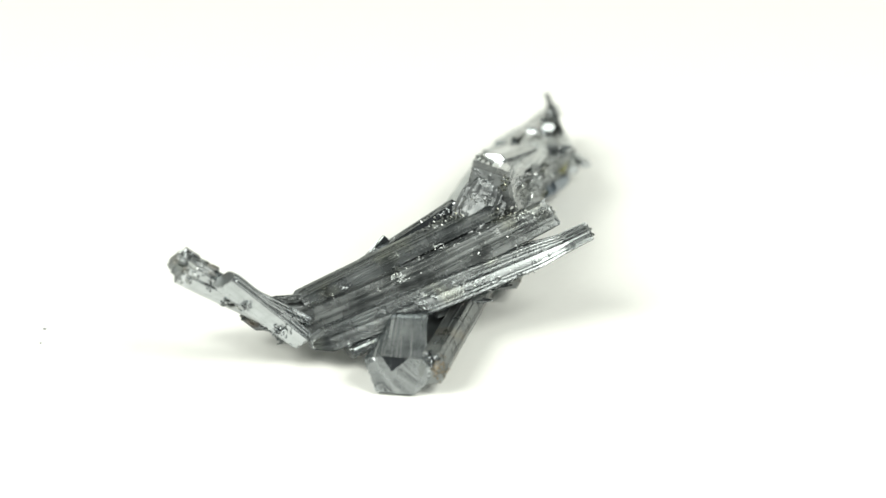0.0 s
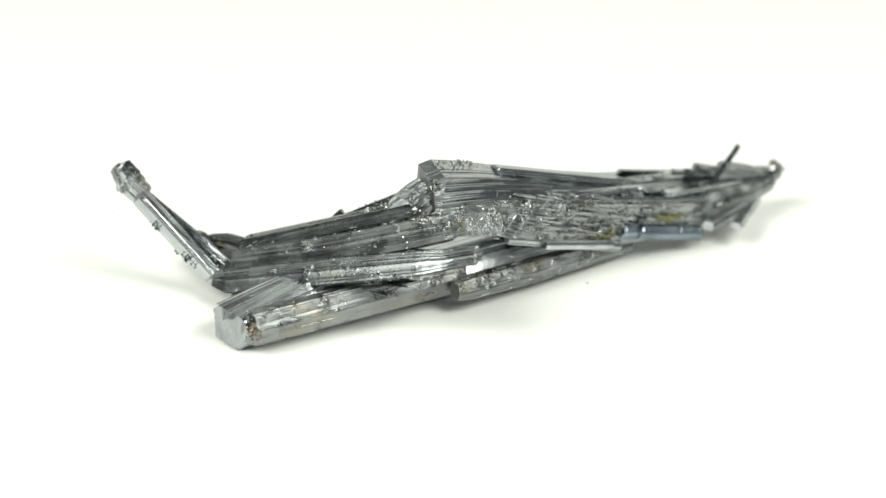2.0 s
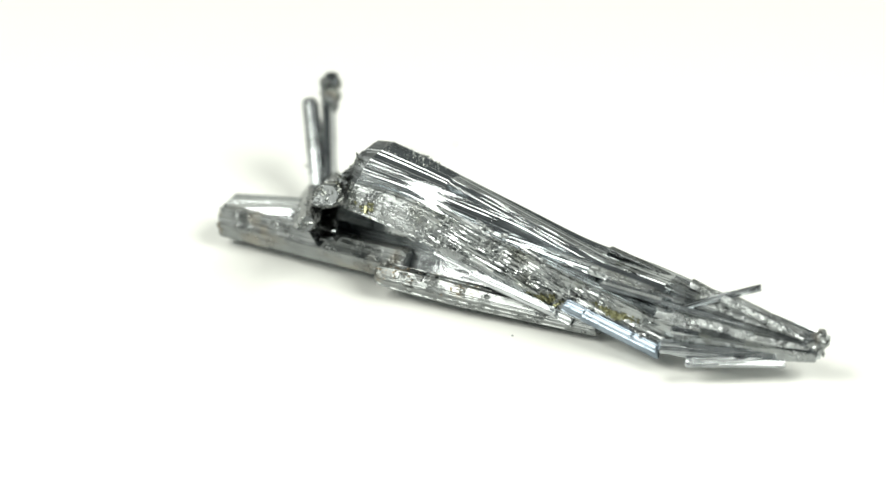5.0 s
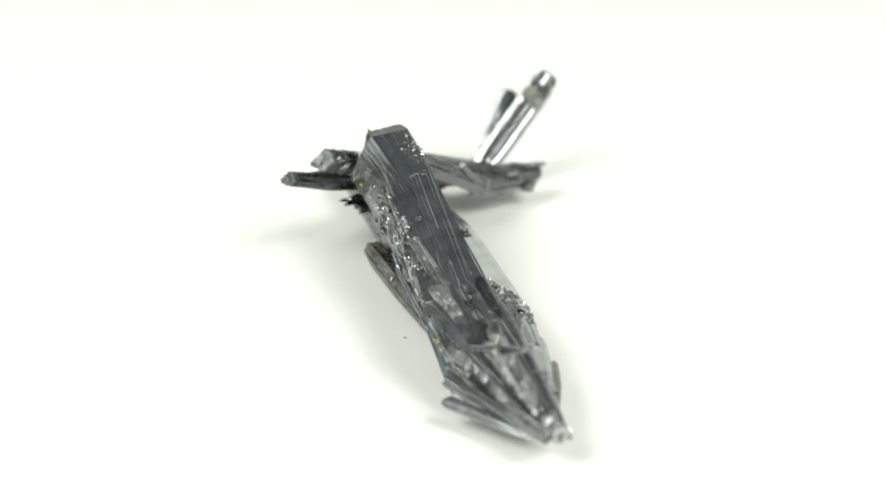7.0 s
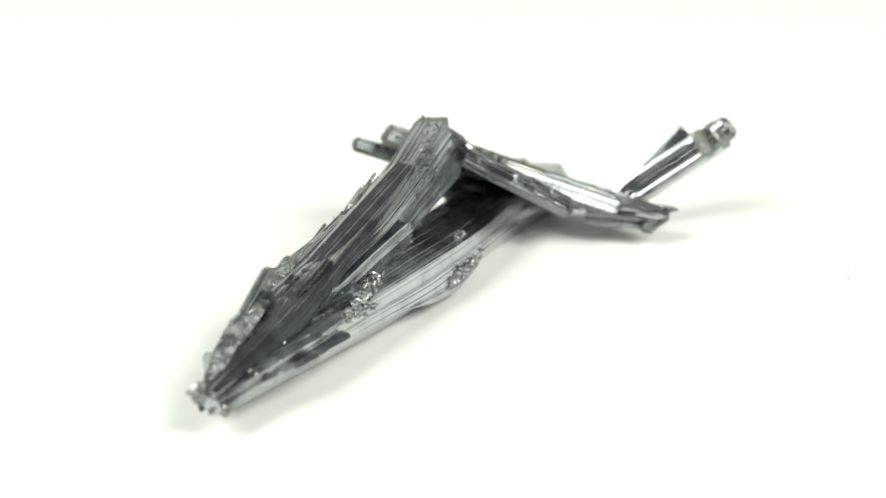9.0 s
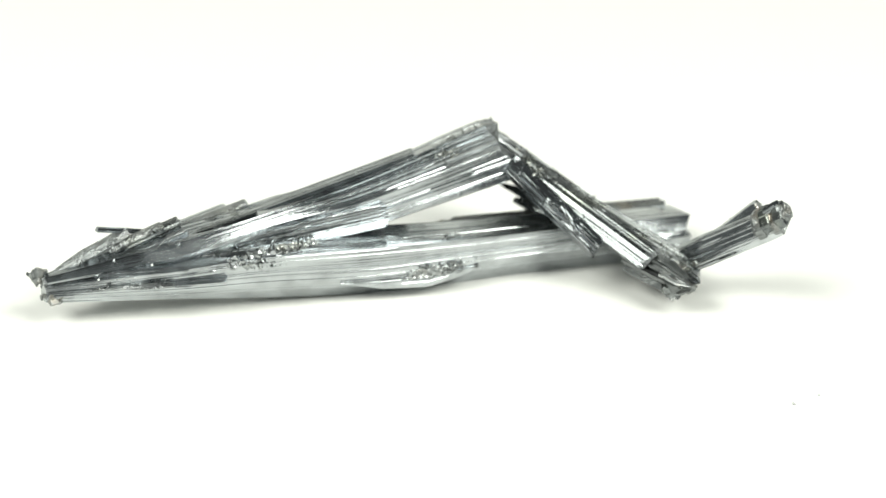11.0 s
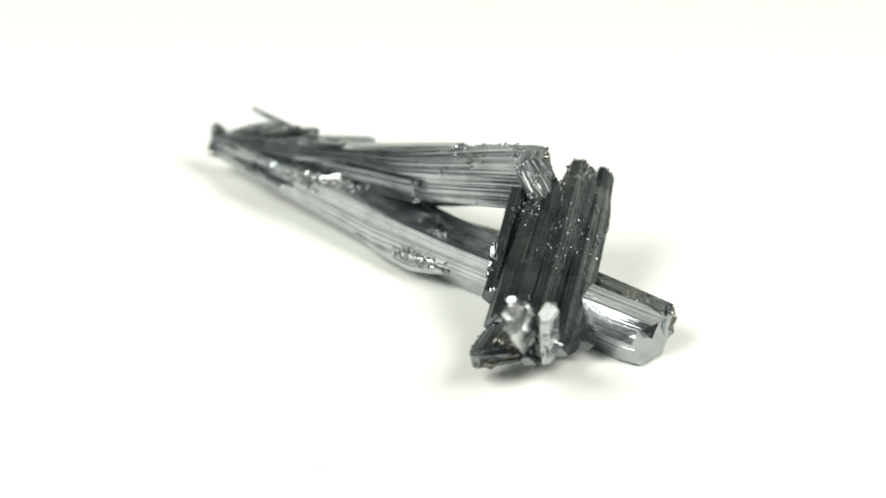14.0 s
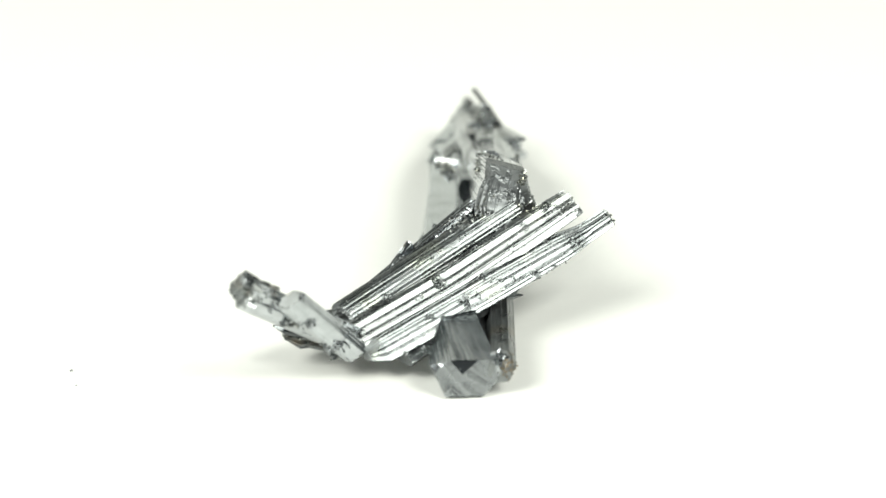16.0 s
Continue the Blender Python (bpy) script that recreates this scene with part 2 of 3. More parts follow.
def crust(name, spots, mat, parent, seed, size=(0.10, 0.28), label="", on=None, sink=0.55, along=None):
    """Small angular crystal grains strewn over spots (centre, spread, count), settled on the parts under them, as one rough crust."""
    rnd = random.Random(seed)
    bm = bmesh.new()
    for c, spread, count in spots:
        for _ in range(int(count * 2.2)):
            g = Vector([c[i] + spread[i] * max(-1.3, min(1.3, rnd.gauss(0, 0.55))) for i in range(3)])
            s = rnd.uniform(*size) * rnd.choice((0.35, 0.5, 0.6, 0.9))
            if on:
                hit, normal, _, _ = on.find_nearest(g * U)
                g = hit / U - normal * s * sink
            turn = Euler([rnd.uniform(0, 6.3) for _ in range(3)]).to_matrix()
            l = rnd.choice((0.6, 0.9, 1.2, 2.0))
            if along:
                way = Vector(along).normalized() + Vector([rnd.uniform(-0.07, 0.07) for _ in range(3)])
                turn = way.to_track_quat("Z", "Y").to_matrix()
                l *= 4.0
            m = Matrix.Translation(g * U) @ turn.to_4x4()
            ring = []
            k = rnd.choice((4, 5, 6))
            for z, q in ((-l, 0.8), (l * 0.7, 1.0)):
                ring.append([bm.verts.new(m @ (Vector((q * math.cos(6.283 * i / k), 0.7 * q * math.sin(6.283 * i / k), z)) * s * 0.6 * U)) for i in range(k)])
            tip = bm.verts.new(m @ (Vector((0.2, 0, l * 1.1)) * s * 0.6 * U))
            bm.faces.new(ring[0][::-1])
            for i in range(k):
                j = (i + 1) % k
                bm.faces.new((ring[0][i], ring[0][j], ring[1][j], ring[1][i]))
                bm.faces.new((ring[1][i], ring[1][j], tip))
    return tagged(part(name, bm, mat, parent, label), kind="stuff")


def specimen():
    root = new("mineral_specimen")
    root.empty_display_size = 0.01
    tagged(root, "steel-grey metallic cluster of striated prismatic crystals on white plate", "mineral specimen")
    # long prism that lies on the plate
    base = [
        [(-3.3, -11.6, 0.1), (-1.5, -12.9, 0.05), (-0.7, -12.9, 0.9), (-1.0, -13.25, 1.95), (-2.9, -13.15, 2.1), (-3.9, -12.0, 1.4)],
        [(-2.2, -8.5, 0.0), (-0.9, -8.5, 0.0), (0.05, -8.4, 1.0), (-0.9, -8.6, 2.5), (-2.6, -8.6, 2.5), (-3.1, -8.6, 1.4)],
        [(-1.0, -4.2, 0.0), (0.4, -4.2, 0.0), (1.3, -4.2, 1.2), (0.6, -4.2, 2.65), (-1.85, -4.2, 2.6), (-2.05, -4.2, 1.4)],
        [(-0.1, 0.0, 0.0), (1.8, 0.0, 0.0), (2.6, 0.0, 1.4), (1.7, 0.0, 2.75), (-1.25, 0.0, 2.8), (-1.35, 0.0, 1.5)],
        [(1.05, 4.5, 0.0), (2.7, 4.5, 0.0), (3.4, 4.5, 1.4), (2.8, 4.5, 3.0), (-0.1, 4.5, 2.9), (-0.35, 4.5, 1.4)],
        [(2.5, 10.0, 0.45), (3.5, 10.0, 0.25), (4.6, 10.0, 1.5), (3.6, 10.0, 3.2), (1.4, 10.0, 3.0), (1.4, 10.0, 1.6)],
        [(3.5, 14.0, 0.9), (4.6, 14.0, 0.8), (5.2, 14.0, 1.7), (4.6, 14.0, 2.8), (2.75, 14.0, 2.7), (2.8, 14.0, 1.6)],
        [(5.0, 19.6, 1.4), (5.5, 19.6, 1.3), (5.8, 19.6, 1.8), (5.6, 19.6, 2.3), (5.1, 19.6, 2.2), (4.8, 19.6, 1.8)],
    ]
    prism = loft("prism_crystal", base, STEEL, root, 3, sub=18, amp=0.004, groove=0.015, tilt=0.035, steps=72, jag=0.03, wave=0.002, steps_lost=0.25, drop=2.5, bulge=0.22, smooth=True, caps=FACET, label="long grey prism lying on the plate")
    blade_secs = [
        [(1.1, -2.65, 7.72), (0.7, -3.75, 6.3), (0.1, -4.4, 4.95), (3.4, -4.5, 4.8), (3.1, -3.9, 6.2), (2.8, -3.3, 7.35)],
        [(1.33, -1.0, 7.27), (0.95, -1.6, 5.86), (0.55, -1.9, 4.43), (3.7, -1.7, 4.15), (3.35, -1.3, 5.8), (2.95, -1.3, 6.87)],
        [(1.68, 1.3, 6.55), (1.32, 0.9, 5.28), (1.1, 0.6, 3.87), (3.98, 0.8, 3.4), (4.0, 1.2, 5.3), (3.1, 1.2, 6.2)],
        [(2.2, 4.5, 5.6), (1.9, 4.5, 4.5), (2.0, 4.5, 3.05), (4.4, 4.5, 2.25), (4.75, 4.5, 4.6), (3.4, 4.5, 5.4)],
        [(3.0, 8.0, 4.7), (2.6, 8.0, 4.1), (2.9, 8.0, 3.0), (4.8, 8.0, 1.2), (5.9, 8.0, 3.95), (4.4, 8.0, 4.5)],
        [(3.4, 11.0, 4.15), (3.0, 11.0, 3.6), (3.0, 11.0, 2.6), (5.8, 11.0, 1.2), (6.75, 11.0, 3.35), (5.1, 11.0, 4.1)],
        [(4.0, 14.0, 3.55), (3.6, 14.0, 3.0), (3.7, 14.0, 2.3), (6.4, 14.0, 1.0), (6.75, 14.0, 2.4), (5.6, 14.0, 3.65)],
        [(5.4, 19.7, 2.6), (5.2, 19.7, 2.4), (5.2, 19.7, 1.9), (6.0, 19.7, 1.4), (6.2, 19.7, 1.9), (6.0, 19.7, 2.5)],
    ]
    blade = loft("blade_crystal", blade_secs, STRIPED, root, 7, sub=19, amp=0.009, groove=0.04, tilt=0.07, steps=72, jag=0.06, wave=0.003, bulge=0.05, steps_lost=0.35, drop=1.6, smooth=True, second=WORN, worn=(3,), calm=(5,), caps=BROKEN, label="thick striated blade leaning on the prism")
    def rod(name, p0, p1, w, h, mat, seed, up=(0, 0, 1), profile=((0, 1, 0, 0), (1, 1, 0, 0)), label="", **kw):
        kw = {"sub": 7, "amp": 0.006, "groove": 0.02, "tilt": 0.06, "steps": 28, "steps_lost": 0.5, "drop": 1.8, "jag": 0.2, "wave": 0.004, "bulge": 0.05, **kw}
        form = kw.pop("shape", None)
        secs = rod_secs(p0, p1, w, h, up, profile, form) if form else rod_secs(p0, p1, w, h, up, profile)
        return loft(name, secs, mat, root, seed, label=label, **kw)

    thin = {"steps": 8, "sub": 2, "amp": 0.012, "jag": 0.06, "wave": 0.01, "bulge": 0.02}
    side = rod("side_prism", (-0.75, -12.85, 1.4), (2.1, -1.6, 1.6), 1.4, 1.7, STAINED, 31, sub=7, amp=0.01, bulge=0.1, label="stained prism grown along the long prism")
    # bundle of rods that crosses over the prism, dark reflections painted into its materials
    b = rod("rod_crystal", (-8.1, -9.6, 1.4), (4.8, -4.9, 5.95), 1.65, 1.25, SHADED_SATIN, 11, profile=((0, 0.5, 0, 0), (0.07, 0.95, 0, 0), (0.5, 1.05, 0, -0.22), (0.85, 1, 0, -0.05), (1, 0.9, 0, 0)), jag=0.5, sub=14, amp=0.009, tilt=0.15, caps=BROKEN, shape=CUT)
    c = rod("rod_crystal", (-6.4, -10.3, 1.3), (6.65, -5.2, 5.05), 1.5, 1.2, SHADED, 12, profile=((0, 0.45, 0, 0.1), (0.06, 0.9, 0, 0), (0.5, 1.0, 0, 0), (0.8, 0.92, 0, -0.02), (0.89, 0.68, 0, -0.05), (1, 0.62, 0, 0.06)), sub=14, amp=0.009, tilt=0.15, caps=BROKEN, shape=CUT)
    a = rod("rod_crystal", (-7.0, -7.5, 2.15), (2.0, -4.4, 5.75), 1.9, 1.1, SHADED, 13, sub=12, amp=0.008, tilt=0.10, caps=BROKEN, jag=0.4)
    k = rod("rod_crystal", (-5.0, -5.6, 2.5), (0.3, -3.8, 5.6), 0.95, 1.05, DARK, 14, label="glossy rod with dark reflections put into its colour", jag=0.5)
    rod("rod_crystal", (-5.0, -8.5, 2.1), (3.4, -4.9, 5.45), 0.9, 0.7, DARK, 33)
    d = rod("plate_crystal", (-4.7, -10.35, 1.05), (2.5, -5.6, 2.6), 1.6, 0.7, SHADED, 15, profile=((0, 0.9, 0, 0), (0.5, 1, 0, 0), (0.85, 0.8, 0, 0), (1, 0.3, 0, 0)), sub=7, amp=0.012, tilt=0.14)
    rod("plate_crystal", (-3.5, -9.2, 1.6), (3.2, -5.1, 3.4), 1.3, 0.6, SHADED, 34, profile=((0, 0.9, 0, 0), (0.7, 1, 0, 0), (1, 0.2, 0, 0)), sub=6, amp=0.012, tilt=0.14)
    rod("needle_crystal", (-4.3, -5.0, 3.1), (-3.15, -4.55, 4.35), 0.32, 0.3, DARK, 16, **thin)
    rnd = random.Random(21)
    for i in range(9):
        x = rnd.uniform(-2.5, 2.6)
        p = Vector((x, -8.3 + 0.42 * (x + 2.5) + rnd.uniform(-0.5, 0.3), 2.15 + 0.12 * (x + 2.5) + rnd.uniform(-0.2, 0.35)))
        q = p + Vector((rnd.uniform(0.9, 1.9), rnd.uniform(0.3, 1.1), rnd.uniform(-0.5, 0.3)))
        rod("flake_crystal", p, q, rnd.uniform(0.4, 0.8), rnd.uniform(0.15, 0.35), rnd.choice((SHADED, STEEL, DARK)), 100 + i, profile=((0, 0.8, 0, 0), (0.6, 1, 0, 0), (1, 0.15, 0, 0)), steps=8, sub=3, amp=0.02, jag=0.1)
    rod("rod_crystal", (1.45, 9.35, 3.1), (3.5, 8.2, 3.2), 0.34, 0.4, BRIGHT, 43, amp=0.01, steps=6, sub=3, jag=0.08)
    # triangular facet on the broken front of the prism, its dark reflection painted in
    front = surface([prism])
    bm = bmesh.new()
    tri = []
    for x, z, lift in ((-3.06, 1.83, 0.02), (-1.7, 2.03, 0.02), (-2.6, 1.27, 0.28)):
        hit = front.ray_cast(Vector((x, -16, z)) * U, Vector((0, 1, 0)))[0] or Vector((x, -12.9, z)) * U
        tri.append([bm.verts.new(hit + Vector((0, d * U, 0))) for d in (-lift, 0.3)])
    bm.faces.new([v[0] for v in tri])
    bm.faces.new([v[1] for v in tri[::-1]])
    for q in range(3):
        bm.faces.new((tri[q][0], tri[q - 1][0], tri[q - 1][1], tri[q][1]))
    bmesh.ops.recalc_face_normals(bm, faces=bm.faces)
    part("facet", bm, DARK, root, "dark triangular facet")
    # ragged low end of the bundle
    e = rod("end_crystal", (-5.6, -7.5, 1.9), (-9.9, -7.9, 1.75), 1.6, 1.3, DULL, 35, profile=((0, 1, 0, 0), (0.6, 0.95, 0, 0), (0.85, 0.75, 0, -0.1), (1, 0.3, 0, 0)), jag=0.5, amp=0.1)
    e2 = rod("end_crystal", (-7.0, -9.3, 1.45), (-9.1, -7.3, 1.35), 1.1, 0.9, DULL, 36, jag=0.5, amp=0.1)
    rod("end_crystal", (-8.2, -8.6, 1.7), (-10.35, -7.9, 2.15), 0.7, 0.5, DARK, 37, profile=((0, 1, 0, 0), (0.8, 0.8, 0, 0), (1, 0.2, 0, 0)), jag=0.3)
    # arm that rises from it
    lean = (-0.21, 0.93, 0.32)
    arm = rod("arm_crystal", (-6.8, -9.2, 1.6), (-12.1, -11.35, 5.4), 1.65, 0.55, BRIGHT, 17, up=lean, profile=((0, 0.9, 0, 0), (0.3, 1, 0, 0), (0.9, 1, 0, 0), (1, 0.95, 0, 0)), jag=0.3, amp=0.01, tilt=0.12, caps=DULL)
    arm_two = rod("arm_crystal", (-6.9, -9.95, 1.35), (-10.2, -11.7, 5.15), 1.35, 0.75, STEEL, 18, up=lean, profile=((0, 0.9, 0, 0), (0.4, 1, 0, 0), (0.95, 1, 0, 0), (1, 0.9, 0, 0)), amp=0.006, tilt=0.03, jag=0.12, bulge=0.05, caps=DULL)
    # knobbly tip of the arm, thick plates stacked across it
    for i, (f, w, h, dx) in enumerate(((0.02, 1.6, 0.7, 0.0), (0.3, 1.5, 0.85, 0.06), (0.55, 1.6, 0.75, -0.05), (0.78, 1.3, 0.85, 0.08))):
        p = Vector((-10.9, -10.75, 4.75)).lerp(Vector((-12.3, -11.25, 5.7)), f)
        q = p + Vector((-0.5, -0.2, 0.36))
        rod("knob_crystal", p + Vector((0, dx, dx)), q + Vector((0, dx, dx)), w, h, SHADED if i % 2 else DULL, 160 + i, up=lean, profile=((0, 0.85, 0, 0), (0.2, 1, 0, 0), (0.8, 1, 0, 0), (1, 0.8, 0, 0)), steps=8, sub=3, amp=0.02, tilt=0.12, jag=0.12, bulge=0.1, caps=DULL)
    rod("knob_crystal", (-11.5, -10.8, 5.7), (-12.1, -11.0, 6.25), 0.5, 0.4, DARK, 38, **thin)
    # low rods beside the prism
    low = rod("rod_crystal", (3.0, -2.75, 1.35), (4.5, 9.0, 0.85), 1.25, 1.15, STAINED, 19, label="low dull rod with brown stains", profile=((0, 0.85, 0, 0), (0.08, 1, 0, 0), (0.4, 1.05, 0, 0), (1, 0.7, 0, 0)), sub=7, amp=0.015)
    rod("dagger_crystal", (3.5, 0.5, 3.3), (4.75, 7.8, 1.1), 0.5, 0.55, STEEL, 20)
    rod("dagger_crystal", (4.2, 2.5, 2.6), (4.9, 7.0, 1.5), 0.45, 0.5, STEEL, 39)
    rod("rod_crystal", (5.0, 7.6, 2.1), (5.75, 11.6, 1.15), 0.95, 0.75, BLUE, 21, label="bluish grey rod", amp=0.006)
    rod("rod_crystal", (5.4, 8.6, 1.9), (6.35, 12.4, 1.0), 0.85, 0.75, BLUE, 22, label="bluish grey rod", amp=0.006)
    rod("rod_crystal", (5.9, 18.2, 1.15), (7.7, 14.05, 1.3), 0.75, 0.45, STEEL, 23, amp=0.008, jag=0.1)
    rod("rod_crystal", (6.0, 17.8, 1.5), (6.9, 12.6, 1.5), 0.7, 0.6, STEEL, 40)
    rod("needle_crystal", (6.65, 11.9, 2.75), (5.5, 16.85, 4.5), 0.28, 0.26, DARK, 24, profile=((0, 0.8, 0, 0), (0.6, 1, 0, 0.05), (0.8, 1, 0, 0.02), (1, 1, 0, 0)), label="thin needle standing off the blade", **thin)
    # flat laths fanned over the thin end of the blade
    for i, (p0, p1, w, h, m) in enumerate((
        ((5.3, 17.6, 2.5), (3.6, 8.2, 4.4), 0.9, 0.4, STEEL),
        ((5.0, 17.0, 2.6), (3.5, 9.6, 4.15), 0.8, 0.4, STEEL),
        ((5.5, 16.5, 2.8), (4.3, 9.8, 4.2), 0.9, 0.25, SHADED),
        ((4.6, 16.0, 2.4), (2.9, 7.8, 3.55), 0.8, 0.5, STEEL),
        ((5.9, 17.0, 2.6), (5.5, 8.8, 4.25), 1.0, 0.35, WORN),
        ((5.9, 17.5, 2.6), (6.25, 9.6, 3.95), 1.0, 0.3, STEEL),
        ((5.9, 19.0, 2.5), (5.75, 15.2, 3.9), 1.0, 0.55, WORN),
        ((5.7, 18.0, 2.6), (5.4, 12.6, 4.05), 1.0, 0.5, SHADED),
        ((5.9, 17.8, 2.7), (5.2, 13.6, 4.1), 0.8, 0.4, WORN),
        ((4.7, 17.4, 2.5), (2.75, 13.4, 2.75), 0.9, 0.3, STEEL),
        ((3.4, 12.4, 2.9), (2.0, 9.7, 3.1), 0.8, 0.3, SHADED),
        ((4.9, 18.0, 2.4), (4.5, 12.6, 3.9), 0.7, 0.3, STEEL),
        ((5.2, 9.5, 4.1), (4.3, 4.4, 4.8), 0.8, 0.3, BRIGHT),
    )):
        rod("lath_crystal", p0, p1, w, h, m, 50 + i, profile=((0, 0.5, 0, 0), (0.4, 1, 0, 0), (1, 0.9, 0, 0)), amp=0.01, sub=4, steps=16, jag=0.3, tilt=0.08)
    # dull plates along the shoulder of the thin end
    for i, (p0, p1, w, m) in enumerate((
        ((6.1, 19.3, 2.15), (6.65, 12.3, 2.95), 0.8, WORN),
        ((6.05, 19.0, 2.4), (6.2, 12.9, 3.4), 0.9, SHADED),
        ((5.95, 18.7, 2.6), (5.9, 14.2, 3.65), 0.7, WORN),
        ((6.15, 18.6, 2.05), (6.75, 14.4, 2.45), 0.6, SHADED),
    )):
        rod("lath_crystal", p0, p1, w, 0.22, m, 180 + i, up=(0.75, 0.1, 0.65), profile=((0, 0.4, 0, 0), (0.4, 1, 0, 0), (1, 0.85, 0, 0)), amp=0.012, sub=5, steps=16, jag=0.35, tilt=0.16)
    # flat plate under the lower edge of the blade
    rod("plate_crystal", (4.1, 14.6, 2.5), (1.4, 3.0, 3.85), 0.6, 1.25, STRIPED, 71, label="flat plate under the lower edge of the blade", profile=((0, 0.5, 0, 0), (0.35, 0.95, 0, -0.1), (0.7, 1, 0, 0), (1, 1, 0, 0)), sub=9, amp=0.008, steps=40, jag=0.5)
    # lens-shaped lip low on the prism
    lip = rod("lip_crystal", (0.3, 6.2, 1.25), (-1.4, -0.45, 1.35), 0.5, 1.0, STEEL, 72, profile=((0, 0.12, 0, 0), (0.3, 0.75, 0.05, -0.2), (0.65, 1, 0.05, -0.3), (0.9, 0.75, 0, -0.1), (1, 0.5, 0, 0)), sub=5, amp=0.02, steps=24, jag=0.15)
    # ridge rod along the top of the blade
    rod("rod_crystal", (2.15, 0.9, 6.5), (4.5, 10.0, 3.9), 1.3, 0.45, STRIPED, 41, sub=9, amp=0.006, tilt=0.04, steps=30)
    for i in range(7):
        y = rnd.uniform(8.0, 13.0)
        f = rnd.random()
        q = Vector((2.8 + 0.27 * (y - 8) + 1.9 * f, y, 4.75 - 0.27 * (y - 8) - 0.5 * abs(f - 0.35) + rnd.uniform(-0.1, 0.25)))
        p = q.lerp(Vector((5.4, 18.6, 2.3)), rnd.uniform(0.4, 0.75)) + Vector((0, 0, rnd.uniform(-0.1, 0.15)))
        rod("lath_crystal", p, q, rnd.uniform(0.5, 0.9), rnd.uniform(0.2, 0.3), rnd.choice((STRIPED, STEEL, SHADED)), 120 + i, profile=((0, 0.4, 0, 0), (0.5, 1, 0, 0), (1, 0.9, 0, 0)), steps=12, sub=4, amp=0.015, jag=0.25)
    # ragged shards on the thin end of the long prism
    for i in range(8):
        y = rnd.uniform(11.5, 15.0)
        q = Vector((1.75 + 0.3 * (y - 11.5) + rnd.uniform(-0.1, 0.5), y, rnd.uniform(1.5, 2.85)))
        p = q.lerp(Vector((5.15, 19.4, 1.85)), rnd.uniform(0.45, 0.85))
        rod("shard_crystal", p, q, rnd.uniform(0.35, 0.7), rnd.uniform(0.2, 0.35), rnd.choice((STEEL, STRIPED, WORN)), 170 + i, profile=((0, 0.35, 0, 0), (0.5, 1, 0, 0), (1, 0.85, 0, 0)), steps=10, sub=3, amp=0.012, jag=0.25)
    # splinters on the weathered side of the blade
    for i in range(5):
        f = rnd.random()
        y = rnd.uniform(7.0, 14.5)
        q = Vector((5.0 + 0.28 * (y - 7) + 0.25 * math.sin(3.1 * f), y, 1.9 + 1.9 * f - 0.13 * (y - 7)))
        p = q + Vector((rnd.uniform(-0.3, 0.1), rnd.uniform(1.5, 3.5), rnd.uniform(-0.5, -0.1)))
        p.x = min(p.x, 6.9 - 0.25 * (p.y - 13))
        rod("splinter_crystal", p, q, rnd.uniform(0.2, 0.4), rnd.uniform(0.25, 0.5), rnd.choice((BRIGHT, STEEL, WORN, SHADED)), 140 + i, profile=((0, 0.3, 0, 0), (0.5, 1, 0, 0), (1, 0.9, 0, 0)), steps=10, sub=3, amp=0.015, jag=0.2)
    crust("crystal_crust", [((5.2, 19.4, 1.7), (0.3, 0.5, 0.3), 9), ((6.0, 19.8, 2.5), (0.25, 0.4, 0.3), 12), ((5.4, 17.8, 2.2), (0.5, 0.9, 0.2), 8)], DULL, root, 88, (0.3, 0.6), "crumbly dark grains at the thin end")
    # granular crusts
    joint = rod("joint_crystal", (1.9, -3.3, 6.75), (0.9, -5.3, 5.0), 2.3, 1.2, BROKEN, 73, up=(0, -0.5, 0.8), profile=((0, 0.8, 0, 0), (0.3, 1, 0, 0), (0.7, 1.05, 0, 0), (1, 0.75, 0, 0)), sub=6, amp=0.03, tilt=0.2, steps=20, jag=0.3, bulge=0.2, label="broken granular mass joining the blade to the rods")
    wedge = rod("joint_crystal", (0.6, -4.7, 5.2), (-1.5, -5.3, 4.5), 1.3, 0.8, BROKEN, 74, profile=((0, 1, 0, 0), (0.6, 0.9, 0, 0), (1, 0.3, 0, 0)), sub=6, amp=0.03, tilt=0.2, steps=20, jag=0.3)
    top = surface([blade, a, b, k, joint, wedge])
    crust("crystal_crust", [((1.6, -4.0, 5.9), (1.0, 0.3, 0.4), 90), ((2.9, -4.1, 5.5), (0.5, 0.4, 0.6), 70), ((2.6, -4.0, 7.0), (0.2, 0.3, 0.5), 30), ((1.0, -4.5, 5.9), (0.9, 0.5, 0.4), 80), ((-0.4, -4.9, 5.4), (1.2, 0.5, 0.4), 70), ((1.6, -1.2, 7.5), (0.5, 1.5, 0.2), 45), ((1.1, -0.2, 6.6), (0.2, 1.0, 0.3), 50)], MURKY, root, 80, (0.05, 0.12), "dark granular crust with sparkling grains", top, sink=0.7)
    face = surface([blade])
    crust("crystal_crust", [((3.6, -0.5, 5.2), (0.2, 1.2, 0.6), 40), ((4.2, 2.0, 4.3), (0.2, 1.6, 0.8), 60), ((5.0, 4.8, 3.4), (0.2, 1.6, 0.9), 60), ((5.6, 7.6, 2.6), (0.2, 1.4, 0.6), 30)], CRUST, root, 81, (0.05, 0.13), "grey granular crust", face)
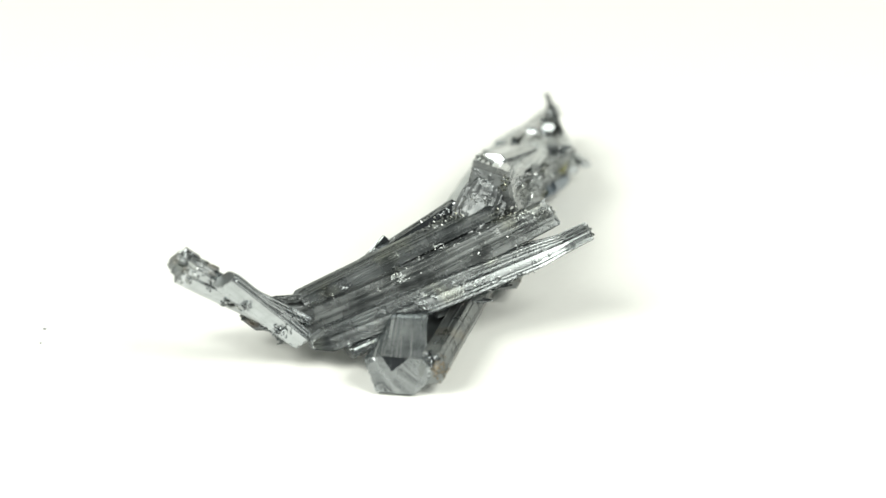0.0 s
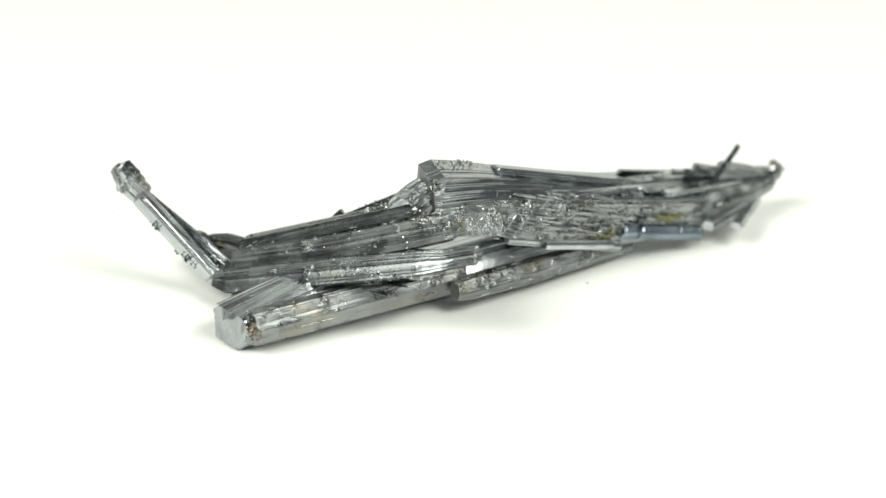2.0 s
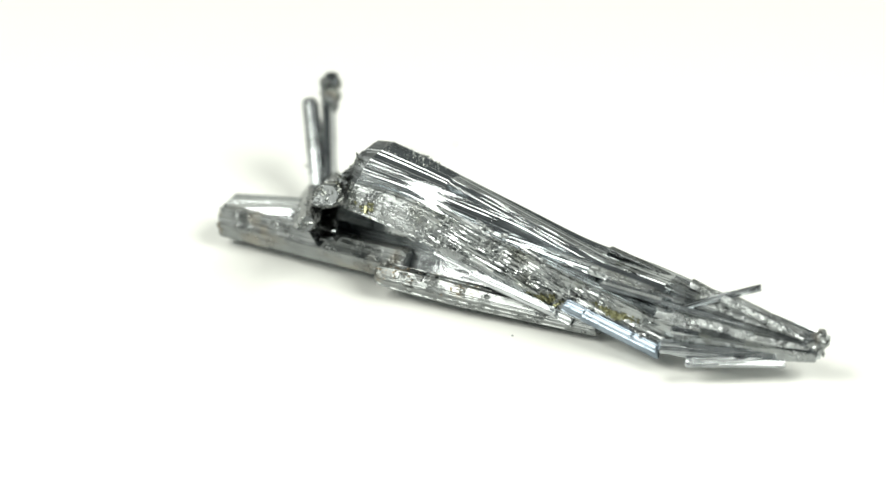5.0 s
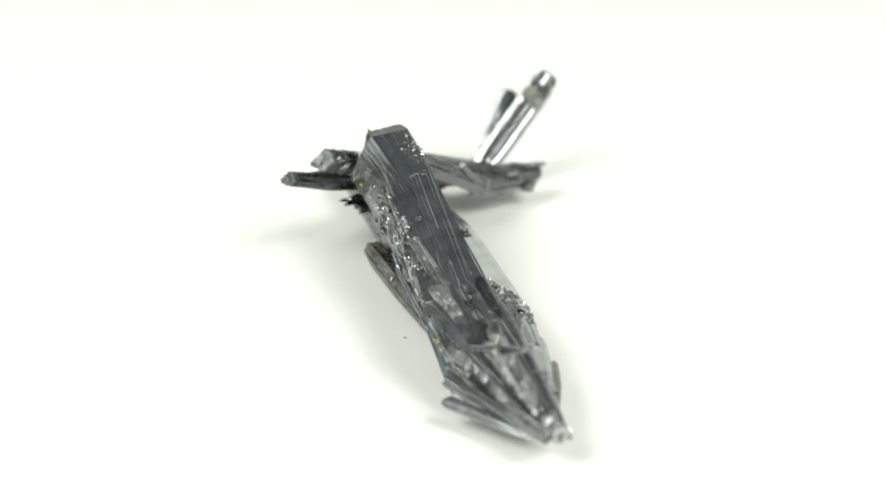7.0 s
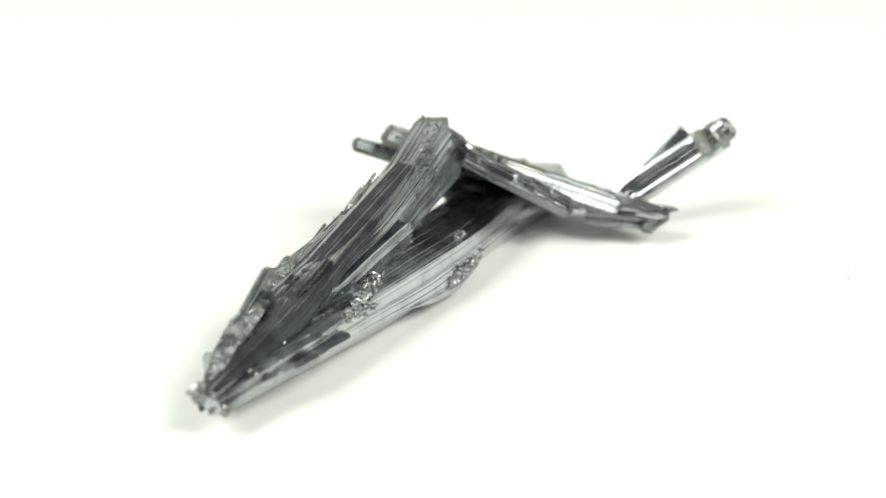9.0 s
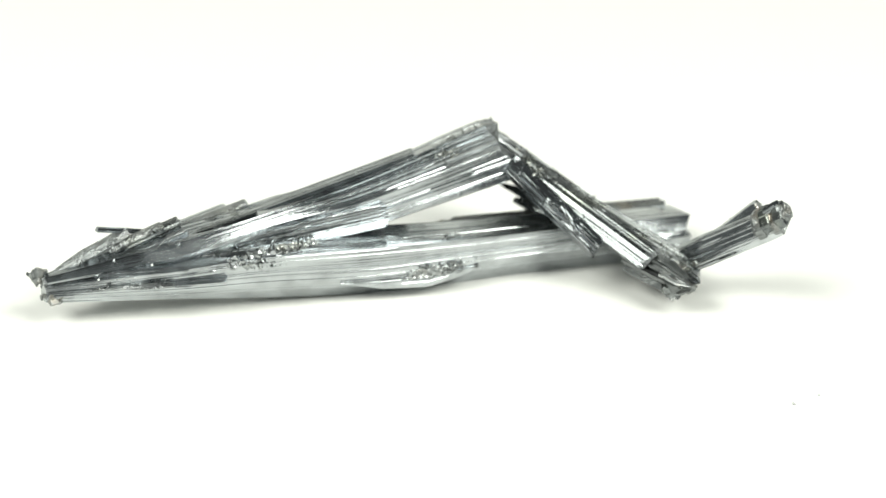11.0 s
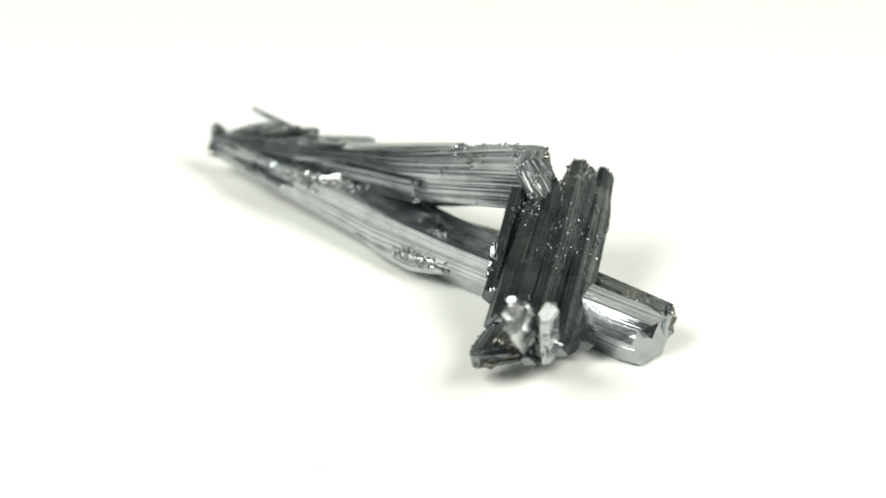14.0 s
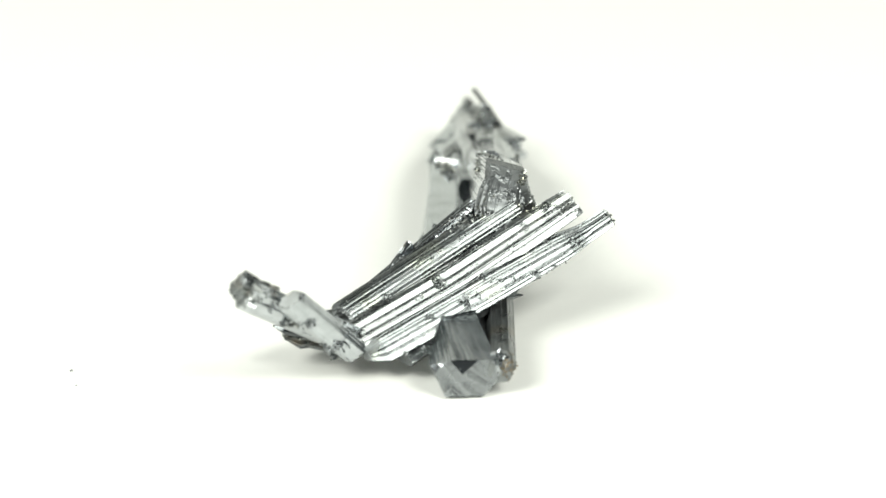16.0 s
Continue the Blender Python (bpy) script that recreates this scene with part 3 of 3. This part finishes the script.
    crust("needle_crust", [((4.2, 2.0, 4.3), (0.2, 2.2, 0.9), 70), ((5.0, 5.5, 3.4), (0.2, 2.6, 0.9), 90), ((5.8, 9.5, 2.6), (0.2, 2.2, 0.8), 60)], WORN, root, 91, (0.10, 0.24), "short needles matted along the weathered side", face, along=(0.22, 1, -0.32))
    crust("needle_crust", [((4.3, 1.0, 4.7), (0.2, 0.9, 0.5), 30), ((4.8, 4.0, 4.0), (0.2, 1.2, 0.5), 30)], CRUST, root, 92, (0.07, 0.14), "pale feathery needles", face, along=(0.4, 0.3, 0.8))
    crust("olive_crust", [((5.2, 6.2, 2.0), (0.1, 1.2, 0.25), 60), ((6.3, 10.0, 2.35), (0.15, 1.1, 0.22), 220), ((3.4, -3.2, 4.9), (0.2, 0.6, 0.4), 14)], OLIVE, root, 82, (0.08, 0.2), "olive green crust", face)
    lying = surface([prism, lip])
    crust("crystal_crust", [((-1.25, 1.3, 1.45), (0.15, 1.6, 0.25), 300), ((1.75, 9.2, 2.85), (0.3, 1.8, 0.35), 380), ((-0.6, 0.4, 2.8), (0.2, 0.4, 0.1), 25), ((4.2, 15.5, 2.4), (0.4, 1.5, 0.3), 50)], CRUST, root, 83, (0.08, 0.18), "bright granular crust", lying, sink=0.65)
    ends = surface([e, e2, b, a, arm])
    crust("crystal_crust", [((-8.6, -7.8, 1.7), (1.0, 0.8, 0.5), 150), ((-7.4, -9.6, 1.7), (0.7, 0.6, 0.6), 90), ((-6.2, -8.0, 2.6), (0.8, 0.6, 0.3), 50)], MURKY, root, 84, (0.05, 0.14), "ragged granular crust", ends, sink=0.65)
    crust("crystal_crust", [((4.6, -5.1, 5.7), (0.4, 0.4, 0.5), 60)], MURKY, root, 93, (0.06, 0.15), "granular broken end of a rod", surface([b]))
    crust("crystal_crust", [((6.65, -5.2, 5.0), (0.3, 0.3, 0.3), 25)], MURKY, root, 94, (0.05, 0.12), "granular broken end of a rod", surface([c]))
    crust("dark_crust", [((-9.5, -11.2, 3.9), (0.45, 0.3, 0.3), 30), ((-8.0, -10.4, 2.4), (0.5, 0.4, 0.5), 60), ((-11.0, -11.0, 4.7), (0.3, 0.3, 0.3), 20)], DARK, root, 96, (0.06, 0.15), "dark grains pitting the arm", surface([arm, arm_two]), sink=0.9)
    # dark grains stand in for the shade inside a hollow here
    crust("dark_crust", [((-0.85, -12.95, 1.85), (0.3, 0.1, 0.3), 30)], DARK, root, 95, (0.08, 0.2), "dark grains for the shaded hollow in the broken end", surface([side]))
    crust("brown_crust", [((-0.5, -12.9, 1.4), (0.35, 0.2, 0.5), 60)], BROWN, root, 85, (0.04, 0.11), "brown and gold stained crust", surface([side]))
    crust("brown_crust", [((3.3, -1.6, 1.6), (0.4, 1.0, 0.4), 70), ((3.9, 2.0, 1.5), (0.2, 0.9, 0.3), 40)], BROWN, root, 89, (0.04, 0.1), "brown and gold stained crust", surface([low]))
    crust("crystal_crust", [((3.6, -4.4, 5.3), (0.5, 0.5, 0.5), 120), ((2.6, -4.9, 5.6), (0.8, 0.4, 0.4), 80)], MURKY, root, 90, (0.05, 0.13), "dark granular crust", top, sink=0.5)
    crust("crystal_crust", [((-11.9, -11.1, 5.4), (0.5, 0.4, 0.5), 110), ((-10.0, -10.8, 3.6), (0.4, 0.3, 0.2), 25)], CRUST, root, 86, (0.08, 0.24), "grains on the tip of the arm", surface([arm]))
    crust("crystal_crust", [((3.0, -5.4, 5.8), (1.5, 0.5, 0.5), 50), ((0.5, -6.6, 4.6), (3.0, 0.8, 1.0), 110), ((1.0, -7.5, 3.3), (3.0, 0.8, 1.0), 90)], CRUST, root, 87, (0.03, 0.09), "scattered bright grains", surface([b, c, d]))
    return root


def dust():
    rnd = random.Random(9)
    bm = bmesh.new()
    for x, y, s in ((-19.7, -6.2, 0.10), (5.1, 4.9, 0.07), (-19.6, -7.8, 0.06)):
        m = Matrix.Translation((x * U, y * U, s * 0.35 * U)) @ Matrix.Diagonal((s * U, s * U * 0.7, s * U * 0.6, 1))
        bmesh.ops.create_icosphere(bm, subdivisions=1, radius=1, matrix=m)
    return tagged(mesh_object("dust", bm, DULL), "tiny dark dust specks on the white plate", "dust", kind="stuff")


turntable_plate = turntable()
stone = specimen()
specks = dust()


def motions():
    rows = [(t / 2, pose(0, 0, 0, 0, 0, TURN * t / 2)) for t in range(33)]
    walk(turntable_plate, rows)
    walk(stone, rows)
    walk(specks, rows)


motions()
